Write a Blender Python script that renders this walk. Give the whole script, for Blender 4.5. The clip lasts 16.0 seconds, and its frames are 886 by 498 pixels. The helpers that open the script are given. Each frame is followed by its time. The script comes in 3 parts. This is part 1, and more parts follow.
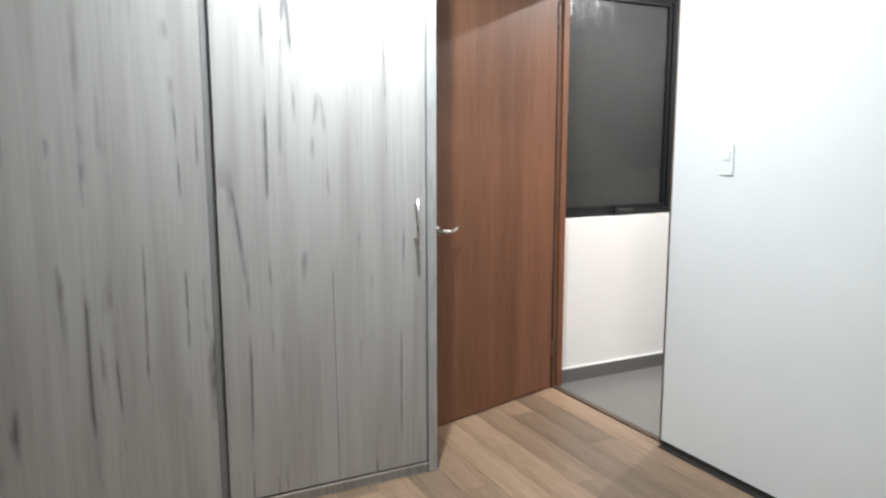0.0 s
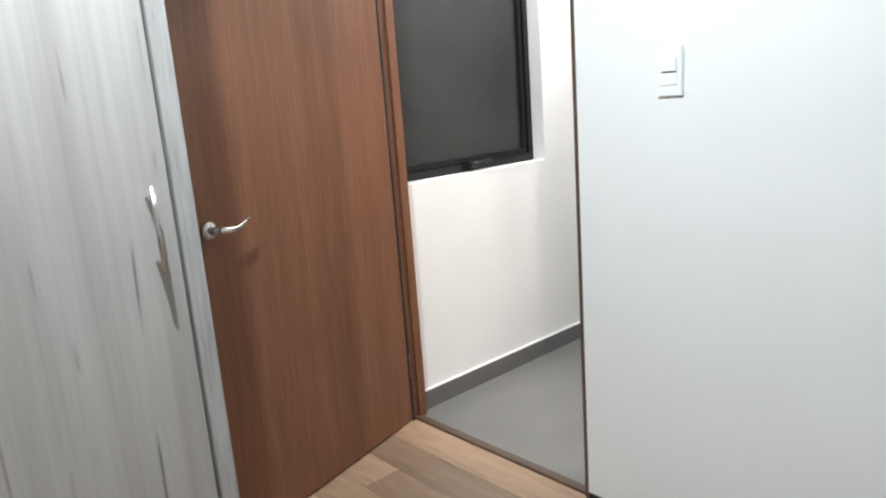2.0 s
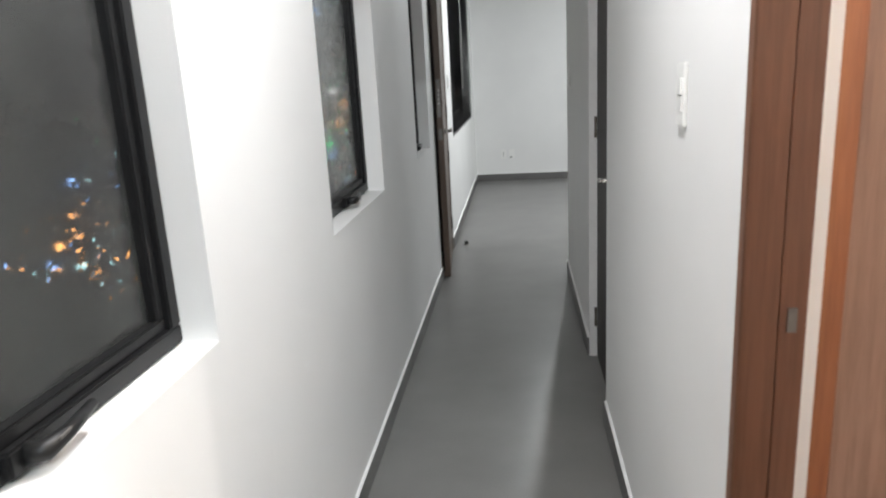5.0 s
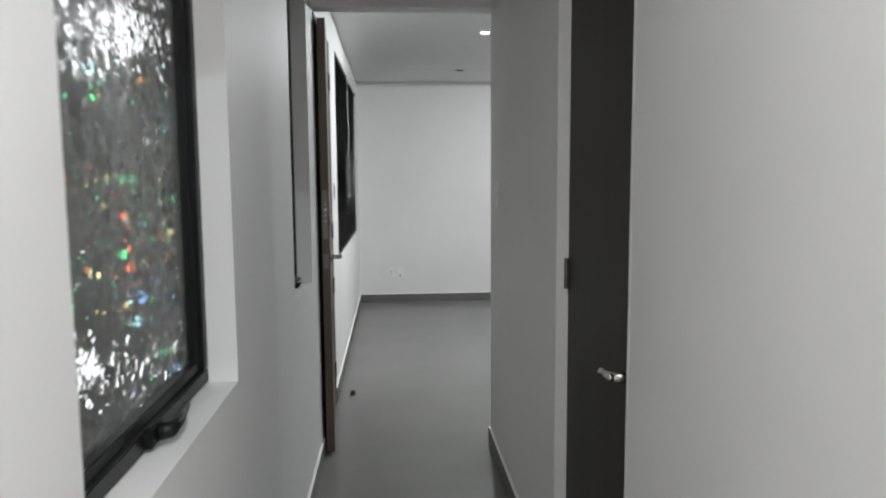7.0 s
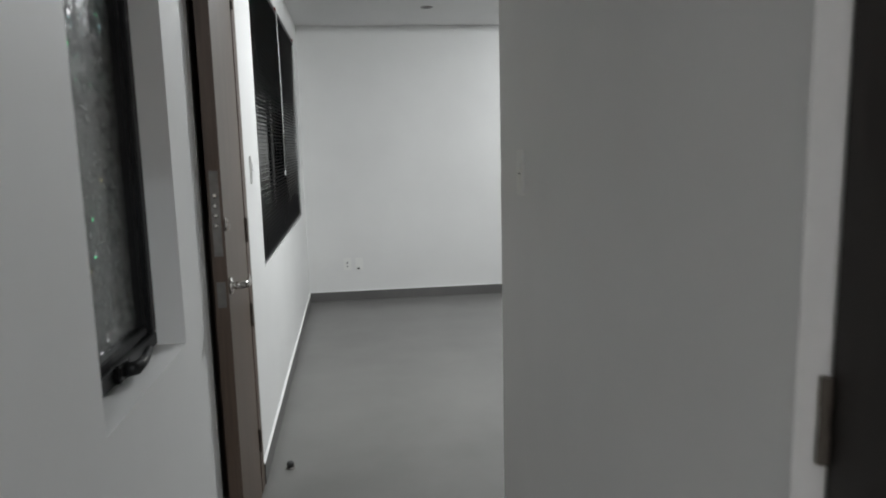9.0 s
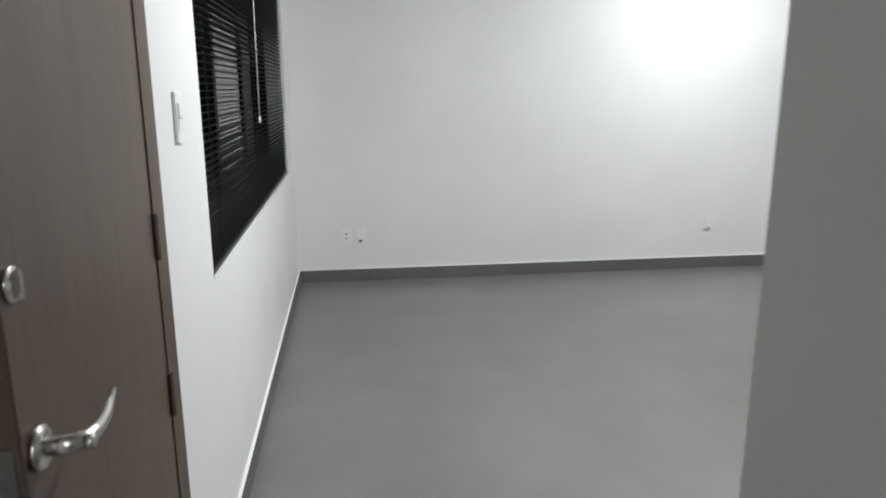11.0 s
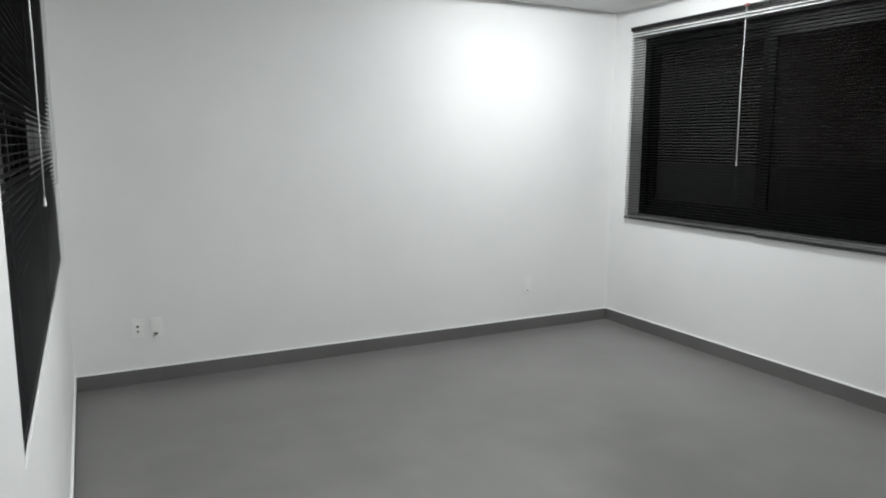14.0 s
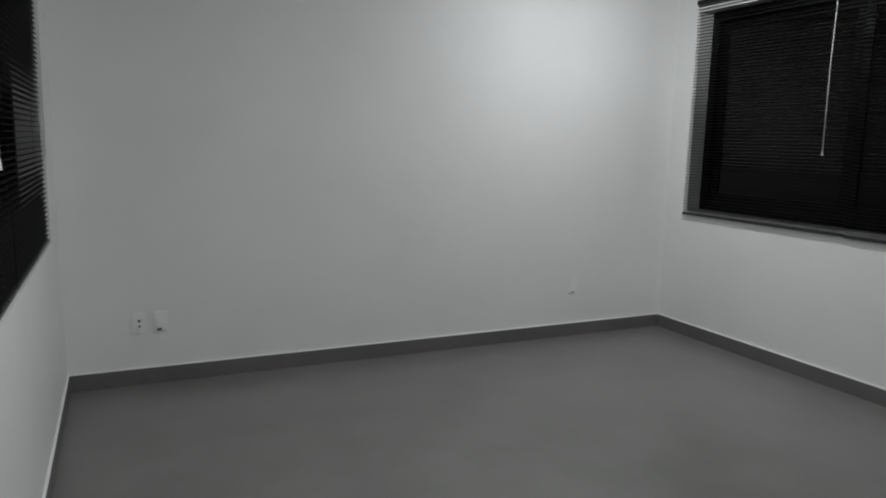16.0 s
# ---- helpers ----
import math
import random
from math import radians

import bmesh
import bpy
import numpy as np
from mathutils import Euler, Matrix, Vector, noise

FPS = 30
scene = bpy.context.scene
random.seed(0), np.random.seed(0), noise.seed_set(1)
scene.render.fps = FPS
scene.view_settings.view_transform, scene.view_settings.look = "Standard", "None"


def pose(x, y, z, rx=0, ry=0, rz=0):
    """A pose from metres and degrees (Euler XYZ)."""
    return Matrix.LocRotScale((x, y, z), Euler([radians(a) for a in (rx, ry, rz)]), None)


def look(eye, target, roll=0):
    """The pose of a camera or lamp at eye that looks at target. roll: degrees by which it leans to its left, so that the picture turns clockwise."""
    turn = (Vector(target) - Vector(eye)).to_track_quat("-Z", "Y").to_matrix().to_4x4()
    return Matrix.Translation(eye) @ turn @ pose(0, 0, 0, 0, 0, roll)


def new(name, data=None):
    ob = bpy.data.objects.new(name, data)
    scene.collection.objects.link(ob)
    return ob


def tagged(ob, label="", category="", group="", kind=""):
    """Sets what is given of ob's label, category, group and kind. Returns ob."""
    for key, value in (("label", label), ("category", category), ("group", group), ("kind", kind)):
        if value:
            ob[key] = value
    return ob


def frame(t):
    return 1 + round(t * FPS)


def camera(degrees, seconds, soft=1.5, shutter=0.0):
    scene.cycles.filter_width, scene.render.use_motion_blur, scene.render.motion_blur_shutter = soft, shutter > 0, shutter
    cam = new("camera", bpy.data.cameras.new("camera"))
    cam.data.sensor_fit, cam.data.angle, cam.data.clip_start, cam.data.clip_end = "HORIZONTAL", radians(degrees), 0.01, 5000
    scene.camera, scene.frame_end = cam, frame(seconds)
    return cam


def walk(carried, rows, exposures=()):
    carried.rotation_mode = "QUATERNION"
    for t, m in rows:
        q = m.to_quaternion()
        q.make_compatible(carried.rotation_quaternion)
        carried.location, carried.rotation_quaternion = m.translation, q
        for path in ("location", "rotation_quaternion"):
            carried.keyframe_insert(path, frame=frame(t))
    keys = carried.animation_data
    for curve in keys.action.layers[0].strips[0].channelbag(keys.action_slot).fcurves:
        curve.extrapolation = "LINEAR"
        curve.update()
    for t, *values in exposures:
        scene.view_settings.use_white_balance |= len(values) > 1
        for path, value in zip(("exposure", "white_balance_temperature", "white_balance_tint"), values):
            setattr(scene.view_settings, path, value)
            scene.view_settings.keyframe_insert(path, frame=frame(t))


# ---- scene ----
cam = camera(64.7, 16.0, soft=2.0, shutter=0.4)
PATH = [
    (0, (3.35, -2.376, 1.42), (1.581, -1.487, 1.135), -0.1),
    (0.5, (3.2, -2.254, 1.378), (1.505, -1.272, 0.975), -1.6),
    (1, (2.964, -2.064, 1.405), (1.3, -1.05, 0.953), -0.9),
    (1.5, (2.6, -1.924, 1.383), (1.033, -0.767, 0.929), -1.4),
    (2, (2.235, -1.71, 1.358), (0.779, -0.409, 0.925), -4.3),
    (2.5, (1.867, -1.487, 1.383), (0.449, -0.162, 0.898), -2.5),
    (3, (1.482, -1.261, 1.393), (0.305, 0.287, 0.926), -0.3),
    (3.5, (1.203, -0.96, 1.493), (0.139, 0.653, 0.978), -3.3),
    (4, (0.958, -0.72, 1.487), (0.053, 0.981, 0.952), -2.1),
    (4.4, (0.754, -0.502, 1.499), (0.256, 1.367, 0.989), -2.0),
    (4.5, (0.715, -0.455, 1.494), (0.293, 1.425, 0.956), -1.6),
    (4.7, (0.657, -0.362, 1.481), (0.352, 1.545, 0.962), -2.5),
    (6.8, (0.408, 0.881, 1.527), (0.469, 2.864, 1.272), -1.0),
    (7, (0.393, 1.022, 1.512), (0.537, 3.006, 1.303), -0.4),
    (7.5, (0.381, 1.416, 1.471), (0.57, 3.381, 1.154), -1.5),
    (8, (0.46, 1.796, 1.514), (0.582, 3.772, 1.23), -0.5),
    (8.4, (0.463, 2.111, 1.5), (0.632, 4.088, 1.25), -0.3),
    (8.5, (0.444, 2.179, 1.487), (0.639, 4.156, 1.259), -1.6),
    (8.7, (0.452, 2.335, 1.504), (0.692, 4.304, 1.247), -1.8),
    (10.8, (0.427, 3.907, 1.487), (0.685, 5.851, 1.095), -0.4),
    (11, (0.422, 4.022, 1.477), (0.677, 5.954, 1.027), -0.2),
    (11.5, (0.4, 4.327, 1.491), (0.849, 6.242, 1.127), -1.8),
    (12, (0.352, 4.588, 1.485), (0.985, 6.454, 1.146), -0.7),
    (12.5, (0.261, 4.689, 1.495), (1.014, 6.518, 1.203), 0.1),
    (13, (0.179, 4.716, 1.552), (1.045, 6.485, 1.208), 0.9),
    (13.5, (0.169, 4.682, 1.537), (1.081, 6.439, 1.255), 0.9),
    (14, (0.141, 4.632, 1.546), (1.039, 6.393, 1.243), 0.2),
    (14.5, (0.201, 4.749, 1.518), (1.126, 6.5, 1.237), 0.3),
    (15, (0.259, 4.77, 1.507), (1.104, 6.556, 1.197), -0.1),
    (15.5, (0.331, 4.834, 1.5), (1.119, 6.641, 1.167), 1.3),
    (16, (0.308, 5.143, 1.429), (1.14, 6.935, 1.122), 1.3),
]
EXPOSURES = [(0.0, 0.36), (2.0, 0.32), (3.0, 0.30), (4.0, 0.34), (4.6, 0.45), (7.0, 0.22), (8.0, 0.17), (8.5, 0.1), (11.0, 0.34), (12.5, 0.36), (13.5, 0.3), (14.0, 0.14), (14.5, -0.38), (15.5, -0.7), (16.0, -0.7)]
walk(cam, [(t, look(eye, target, roll)) for t, eye, target, roll in PATH], EXPOSURES)

# ---- world and lamps ----
world = bpy.data.worlds.new("night_sky")
scene.world = world
world.use_nodes = True
wbg = world.node_tree.nodes["Background"]
wbg.inputs[0].default_value, wbg.inputs[1].default_value = (0.075, 0.066, 0.062, 1), 0.03


def lamp_led(name, x, y, drop, down, around, color):
    """A small LED lamp under the ceiling: a flat disc shining down and a bulb shining evenly to all sides below it."""
    for kind, watts in (("AREA", down), ("SPOT", around)):
        data = bpy.data.lights.new(name, kind)
        data.energy, data.color = watts, color
        if kind == "AREA":
            data.shape, data.size = "DISK", 0.06
        else:
            data.spot_size, data.spot_blend, data.shadow_soft_size = math.pi, 0.02, 0.02
        new(name, data).location = (x, y, CEIL - drop)


CEIL = 2.61
COOL, WARM = (0.95, 0.985, 1.0), (1.0, 0.90, 0.80)
BED_LAMP = (1.17, -1.40)
SIDE_LAMPS = [(1.95, 0.772, 4, 55), (1.30, 0.928, 6, 30)]
ROOM_LAMPS = [(1.13, 6.53, 30, 50), (3.15, 8.22, 23, 54)]
HALL_LAMP = (0.57, 0.83)
ROOM_OFF = (1.12, 8.49)
lamp_led("bedroom_lamp_light", *BED_LAMP, 0.04, 36, 72, (0.84, 0.945, 1.0))
for lx, ly, down, around in SIDE_LAMPS:
    lamp_led("side_room_lamp_light", lx, ly, 0.04, down, around, WARM)
for lx, ly, down, around in ROOM_LAMPS:
    lamp_led("downlight_light", lx, ly, 0.011, down, around, COOL)
lamp_led("corridor_downlight_light", *HALL_LAMP, 0.011, 22, 8, (0.98, 0.985, 1.0))


# ---- materials ----
def mat_new(name, base, rough=0.5, metal=0.0):
    m = bpy.data.materials.new(name)
    m.use_nodes = True
    b = m.node_tree.nodes["Principled BSDF"]
    b.inputs["Base Color"].default_value = (*base, 1)
    b.inputs["Roughness"].default_value = rough
    b.inputs["Metallic"].default_value = metal
    return m, m.node_tree, b


def add(tree, kind, **values):
    n = tree.nodes.new(kind)
    for key, value in values.items():
        n.inputs[key].default_value = value
    return n


def coords(tree, scale):
    tc = tree.nodes.new("ShaderNodeTexCoord")
    mp = tree.nodes.new("ShaderNodeMapping")
    mp.inputs["Scale"].default_value = scale
    tree.links.new(tc.outputs["Object"], mp.inputs["Vector"])
    return mp.outputs["Vector"]


def noise_out(tree, vec, scale, detail=3.0, rough=0.55):
    n = add(tree, "ShaderNodeTexNoise", Scale=scale, Detail=detail, Roughness=rough)
    tree.links.new(vec, n.inputs["Vector"])
    return n.outputs["Fac"]


def ramp(tree, fac, stops):
    r = tree.nodes.new("ShaderNodeValToRGB")
    els = r.color_ramp.elements
    els[0].position, els[0].color = stops[0][0], (*stops[0][1], 1)
    els[1].position, els[1].color = stops[-1][0], (*stops[-1][1], 1)
    for p, c in stops[1:-1]:
        e = els.new(p)
        e.color = (*c, 1)
    tree.links.new(fac, r.inputs["Fac"])
    return r.outputs["Color"]


def mix(tree, fac, a, b, kind="MIX"):
    n = tree.nodes.new("ShaderNodeMix")
    n.data_type, n.blend_type = "RGBA", kind
    for value, socket in ((fac, n.inputs[0]), (a, n.inputs[6]), (b, n.inputs[7])):
        if isinstance(value, (int, float)):
            socket.default_value = value
        elif isinstance(value, tuple):
            socket.default_value = (*value, 1)
        else:
            tree.links.new(value, socket)
    return n.outputs[2]


def bump(tree, bsdf, height, strength, distance):
    n = add(tree, "ShaderNodeBump", Strength=strength, Distance=distance)
    tree.links.new(height, n.inputs["Height"])
    tree.links.new(n.outputs["Normal"], bsdf.inputs["Normal"])


def paint(name, base, rough=0.55, dirt=0.05):
    """Rolled wall paint: faint blotches and roller stipple."""
    m, t, b = mat_new(name, base, rough)
    v = coords(t, (1, 1, 1))
    low = tuple(c * (1 - dirt) for c in base)
    t.links.new(ramp(t, noise_out(t, v, 1.7, 4), [(0.3, low), (0.7, base)]), b.inputs["Base Color"])
    bump(t, b, noise_out(t, v, 220, 2), 0.12, 0.002)
    return m


def wood(name, dark, mid, light, scale, rough=0.45, vary=0.0):
    """Wood grain along the axis with the smallest scale."""
    m, t, b = mat_new(name, mid, rough)
    v = coords(t, scale)
    wide = ramp(t, noise_out(t, v, 1.0, 5, 0.6), [(0.3, dark), (0.5, mid), (0.72, light)])
    fine = ramp(t, noise_out(t, v, 9.0, 3, 0.7), [(0.35, (0.72, 0.70, 0.68)), (0.6, (1, 1, 1))])
    col = mix(t, 0.8, wide, fine, "MULTIPLY")
    if vary:
        info = t.nodes.new("ShaderNodeObjectInfo")
        tone = ramp(t, info.outputs["Random"], [(0.0, (1 - vary,) * 3), (0.5, (1.0, 0.97, 0.94)), (1.0, (1 + vary, 1 + vary * 0.9, 1 + vary * 0.8))])
        col = mix(t, 1.0, col, tone, "MULTIPLY")
    t.links.new(col, b.inputs["Base Color"])
    bump(t, b, noise_out(t, v, 14, 2), 0.15, 0.001)
    return m


def laminate(name):
    """Pale grey ash laminate with long dark vertical streaks."""
    m, t, b = mat_new(name, (0.5, 0.49, 0.47), 0.38)
    v = coords(t, (1, 7.0, 0.55))
    tone = ramp(t, noise_out(t, v, 1.6, 4, 0.6), [(0.3, (0.325, 0.303, 0.284)), (0.5, (0.388, 0.366, 0.346)), (0.7, (0.435, 0.416, 0.396))])
    fine = ramp(t, noise_out(t, coords(t, (1, 130, 1.2)), 1.0, 2), [(0.3, (0.9, 0.9, 0.9)), (0.6, (1, 1, 1))])
    col = mix(t, 1.0, tone, fine, "MULTIPLY")
    line = t.nodes.new("ShaderNodeMath")
    line.operation = "SUBTRACT"
    line.inputs[1].default_value = 0.5
    t.links.new(noise_out(t, coords(t, (1, 7.0, 0.24)), 1.15, 1.0, 0.4), line.inputs[0])
    away = t.nodes.new("ShaderNodeMath")
    away.operation = "ABSOLUTE"
    t.links.new(line.outputs[0], away.inputs[0])
    streak = ramp(t, away.outputs[0], [(0.0, (1, 1, 1)), (0.010, (0.4, 0.4, 0.4)), (0.024, (0, 0, 0))])
    mask = ramp(t, noise_out(t, coords(t, (1, 4.5, 1.7)), 2.0, 2), [(0.50, (0, 0, 0)), (0.63, (1, 1, 1))])
    fac = mix(t, 1.0, streak, mask, "MULTIPLY")
    col = mix(t, fac, col, (0.085, 0.08, 0.077))
    t.links.new(col, b.inputs["Base Color"])
    return m


def tile(name, base, rough):
    m, t, b = mat_new(name, base, rough)
    v = coords(t, (1, 1, 1))
    a, c = tuple(x * 0.88 for x in base), tuple(x * 1.1 for x in base)
    cloud = ramp(t, noise_out(t, v, 2.2, 5), [(0.3, a), (0.7, c)])
    grit = ramp(t, noise_out(t, v, 160, 2), [(0.3, (0.9, 0.9, 0.9)), (0.7, (1, 1, 1))])
    t.links.new(mix(t, 1.0, cloud, grit, "MULTIPLY"), b.inputs["Base Color"])
    bump(t, b, noise_out(t, v, 60, 2), 0.06, 0.001)
    return m


def plain(name, base, rough, metal=0.0, grain=0.0):
    m, t, b = mat_new(name, base, rough, metal)
    if grain:
        v = coords(t, (1, 1, 1))
        t.links.new(ramp(t, noise_out(t, v, 40, 3), [(0.3, tuple(c * (1 - grain) for c in base)), (0.7, base)]), b.inputs["Base Color"])
    return m


def glow(name, color, strength):
    m, t, b = mat_new(name, color, 0.5)
    b.inputs["Emission Color"].default_value = (*color, 1)
    b.inputs["Emission Strength"].default_value = strength
    return m


def privacy_glass(name, haze, size=52.0, lean=0.14, share=0.46, rough=0.06, ior=1.2, gloss=0.3):
    """Prism film on glass: flat facets, each tilted its own way, under a dull haze."""
    m, t, b = mat_new(name, (haze, haze, haze), gloss)
    v = coords(t, (1, 1, 1))
    vor = add(t, "ShaderNodeTexVoronoi", Scale=size)
    t.links.new(v, vor.inputs["Vector"])
    geo = t.nodes.new("ShaderNodeNewGeometry")
    shift = t.nodes.new("ShaderNodeVectorMath")
    shift.operation = "MULTIPLY_ADD"
    shift.inputs[1].default_value, shift.inputs[2].default_value = (lean,) * 3, (-lean / 2,) * 3
    t.links.new(vor.outputs["Color"], shift.inputs[0])
    tilt = t.nodes.new("ShaderNodeVectorMath")
    t.links.new(geo.outputs["Normal"], tilt.inputs[0])
    t.links.new(shift.outputs[0], tilt.inputs[1])
    unit = t.nodes.new("ShaderNodeVectorMath")
    unit.operation = "NORMALIZE"
    t.links.new(tilt.outputs[0], unit.inputs[0])
    t.links.new(ramp(t, noise_out(t, v, 2.5, 4), [(0.3, (haze * 0.7, haze * 0.7, haze * 0.7)), (0.7, (haze * 1.3, haze * 1.36, haze * 1.3))]), b.inputs["Base Color"])
    clear = add(t, "ShaderNodeBsdfGlass", Roughness=rough, IOR=ior)
    t.links.new(unit.outputs[0], clear.inputs["Normal"])
    t.links.new(unit.outputs[0], b.inputs["Normal"])
    both = t.nodes.new("ShaderNodeMixShader")
    both.inputs[0].default_value = share
    t.links.new(b.outputs[0], both.inputs[1])
    t.links.new(clear.outputs[0], both.inputs[2])
    t.links.new(both.outputs[0], t.nodes["Material Output"].inputs["Surface"])
    return m


WHITE = paint("white_wall_paint", (0.80, 0.80, 0.79))
CEILW = paint("white_ceiling_paint", (0.80, 0.80, 0.80), 0.7)
TRIMW = plain("white_jamb_paint", (0.78, 0.78, 0.77), 0.4, 0, 0.04)
PLASTIC = plain("white_plastic", (0.82, 0.82, 0.80), 0.3)
CAULK = plain("white_caulk", (0.8, 0.8, 0.79), 0.6)
GREY = tile("grey_porcelain_tile", (0.178, 0.174, 0.167), 0.31)
SKIRT = tile("grey_skirting_tile", (0.135, 0.132, 0.128), 0.42)
BROWN = wood("reddish_brown_veneer", (0.150, 0.062, 0.031), (0.178, 0.075, 0.038), (0.208, 0.091, 0.049), (11, 11, 0.5), 0.48)
ORANGE = wood("orange_brown_veneer", (0.23, 0.075, 0.026), (0.30, 0.105, 0.038), (0.36, 0.14, 0.058), (9, 9, 0.5), 0.42)
PALEWOOD = wood("pale_closet_veneer", (0.22, 0.125, 0.085), (0.29, 0.17, 0.118), (0.35, 0.215, 0.155), (8, 8, 0.5), 0.42)
DARKWOOD = wood("dark_brown_veneer", (0.014, 0.0105, 0.0083), (0.019, 0.0145, 0.0115), (0.025, 0.019, 0.0152), (10, 10, 0.5), 0.58)
TAUPE = wood("taupe_brown_veneer", (0.082, 0.051, 0.034), (0.098, 0.063, 0.043), (0.115, 0.076, 0.053), (10, 10, 0.5), 0.42)
PLANK = wood("oak_laminate_plank", (0.215, 0.138, 0.088), (0.30, 0.203, 0.136), (0.375, 0.265, 0.187), (0.9, 11, 11), 0.4, 0.3)
GREYWOOD = wood("grey_ash_edge", (0.33, 0.32, 0.31), (0.38, 0.37, 0.36), (0.43, 0.42, 0.415), (8, 8, 0.6), 0.38)
ASH = laminate("grey_ash_laminate")
BLACK = plain("black_aluminium", (0.011, 0.011, 0.0115), 0.42, 0.0, 0.2)
BLIND = plain("black_slat_lacquer", (0.007, 0.007, 0.0075), 0.36, 0.0, 0.1)
BLACK.node_tree.nodes["Principled BSDF"].inputs["Specular IOR Level"].default_value = 0.28
BLIND.node_tree.nodes["Principled BSDF"].inputs["Specular IOR Level"].default_value = 0.2
DEEPBLACK = plain("deep_black_aluminium", (0.006, 0.006, 0.0065), 0.5, 0.0, 0.2)
DEEPBLACK.node_tree.nodes["Principled BSDF"].inputs["Specular IOR Level"].default_value = 0.15
RAIL = plain("black_satin_rail", (0.022, 0.022, 0.023), 0.3, 0.0, 0.1)
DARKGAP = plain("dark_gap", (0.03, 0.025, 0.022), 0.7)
NICKEL = plain("brushed_nickel", (0.62, 0.60, 0.57), 0.24, 1.0, 0.1)
ALU = plain("aluminium_strip", (0.70, 0.70, 0.69), 0.35, 0.6)
STEEL = plain("dull_steel", (0.20, 0.19, 0.18), 0.45, 1.0, 0.2)
BRONZE = plain("dark_bronze_hinge", (0.16, 0.14, 0.12), 0.4, 0.8)
GRIP = plain("dull_grey_profile", (0.20, 0.195, 0.19), 0.5, 0.0, 0.1)
SLOT = plain("grey_switch_slot", (0.12, 0.12, 0.12), 0.6)
CORD = plain("white_cord", (0.75, 0.75, 0.74), 0.6)
RED = plain("red_tag", (0.22, 0.05, 0.045), 0.5)
RUBBER = plain("black_rubber", (0.03, 0.03, 0.03), 0.7)
SOCKET = plain("dark_socket_hole", (0.04, 0.04, 0.04), 0.6)
FILMGLASS = privacy_glass("rippled_film_glass", 0.046)
GLITTER = privacy_glass("glittering_film_glass", 0.24, 60.0, 0.2, 0.48, 0.05, 1.13, 0.26)
CLEAR, _t, _b = mat_new("clear_night_glass", (1, 1, 1), 0.02)
_b.inputs["Transmission Weight"].default_value, _b.inputs["IOR"].default_value = 1.0, 1.18
LIT = glow("lit_diffuser", (1.0, 0.98, 0.95), 20)
WARMLIT = glow("warm_lit_diffuser", (1.0, 0.8, 0.6), 15)


# ---- building helpers ----
def box(bm, x0, x1, y0, y1, z0, z1):
    vs = [bm.verts.new((x, y, z)) for x in (x0, x1) for y in (y0, y1) for z in (z0, z1)]
    for f in ((0, 1, 3, 2), (4, 6, 7, 5), (0, 4, 5, 1), (2, 3, 7, 6), (0, 2, 6, 4), (1, 5, 7, 3)):
        bm.faces.new([vs[i] for i in f])


def tube(bm, points, radius, sides=10, squash=1.0):
    """A round bar along points."""
    rings = []
    pts = [Vector(p) for p in points]
    radii = radius if isinstance(radius, (list, tuple)) else [radius] * len(pts)
    for i, p in enumerate(pts):
        way = (pts[min(i + 1, len(pts) - 1)] - pts[max(i - 1, 0)]).normalized()
        side = way.cross(Vector((0, 0, 1)) if abs(way.z) < 0.9 else Vector((1, 0, 0))).normalized()
        up = side.cross(way)
        rings.append([bm.verts.new(p + radii[i] * (math.cos(a) * side + squash * math.sin(a) * up)) for a in [2 * math.pi * k / sides for k in range(sides)]])
    for a, b in zip(rings, rings[1:]):
        for k in range(sides):
            bm.faces.new((a[k], a[(k + 1) % sides], b[(k + 1) % sides], b[k]))
    bm.faces.new(rings[0][::-1])
    bm.faces.new(rings[-1])


def disc(bm, centre, axis, radius, depth, sides=24, lip=0.0):
    """A round plate whose back lies at centre and whose front points along axis."""
    c, a = Vector(centre), Vector(axis).normalized()
    tube(bm, [c, c + a * (depth - lip), c + a * depth], [radius, radius, max(radius - lip, 0.001)], sides)


def mesh_of(name, bm, material, bevel=0.0, smooth=False, m=None):
    if m is not None:
        bm.transform(m)
    bmesh.ops.recalc_face_normals(bm, faces=bm.faces)
    if bevel:
        bmesh.ops.bevel(bm, geom=list(bm.edges), offset=bevel, segments=2, affect="EDGES", clamp_overlap=True)
    if smooth:
        for f in bm.faces:
            f.smooth = True
    bmesh.ops.remove_doubles(bm, verts=bm.verts, dist=1e-5)
    me = bpy.data.meshes.new(name)
    bm.to_mesh(me)
    bm.free()
    me.materials.append(material)
    return me


def part(name, bm, material, parent, label="", bevel=0.0, smooth=False, m=None):
    ob = new(name, mesh_of(name, bm, material, bevel, smooth, m))
    if parent is not None:
        ob.parent = parent
        ob.matrix_parent_inverse = parent.matrix_world.inverted()
    if label:
        ob["label"] = label
    return ob


def boxes(name, dims, material, parent=None, label="", bevel=0.0, m=None):
    bm = bmesh.new()
    for d in dims:
        box(bm, *d)
    return part(name, bm, material, parent, label, bevel, False, m)


def thing(name, place, label, category, group="", kind=""):
    ob = new(name)
    ob.location = place
    ob.empty_display_size = 0.05
    bpy.context.view_layer.update()
    return tagged(ob, label, category, group, kind)


def structure(name, dims, material, label, category, bevel=0.0):
    return tagged(boxes(name, dims, material, None, "", bevel), label, category, "", "structure")


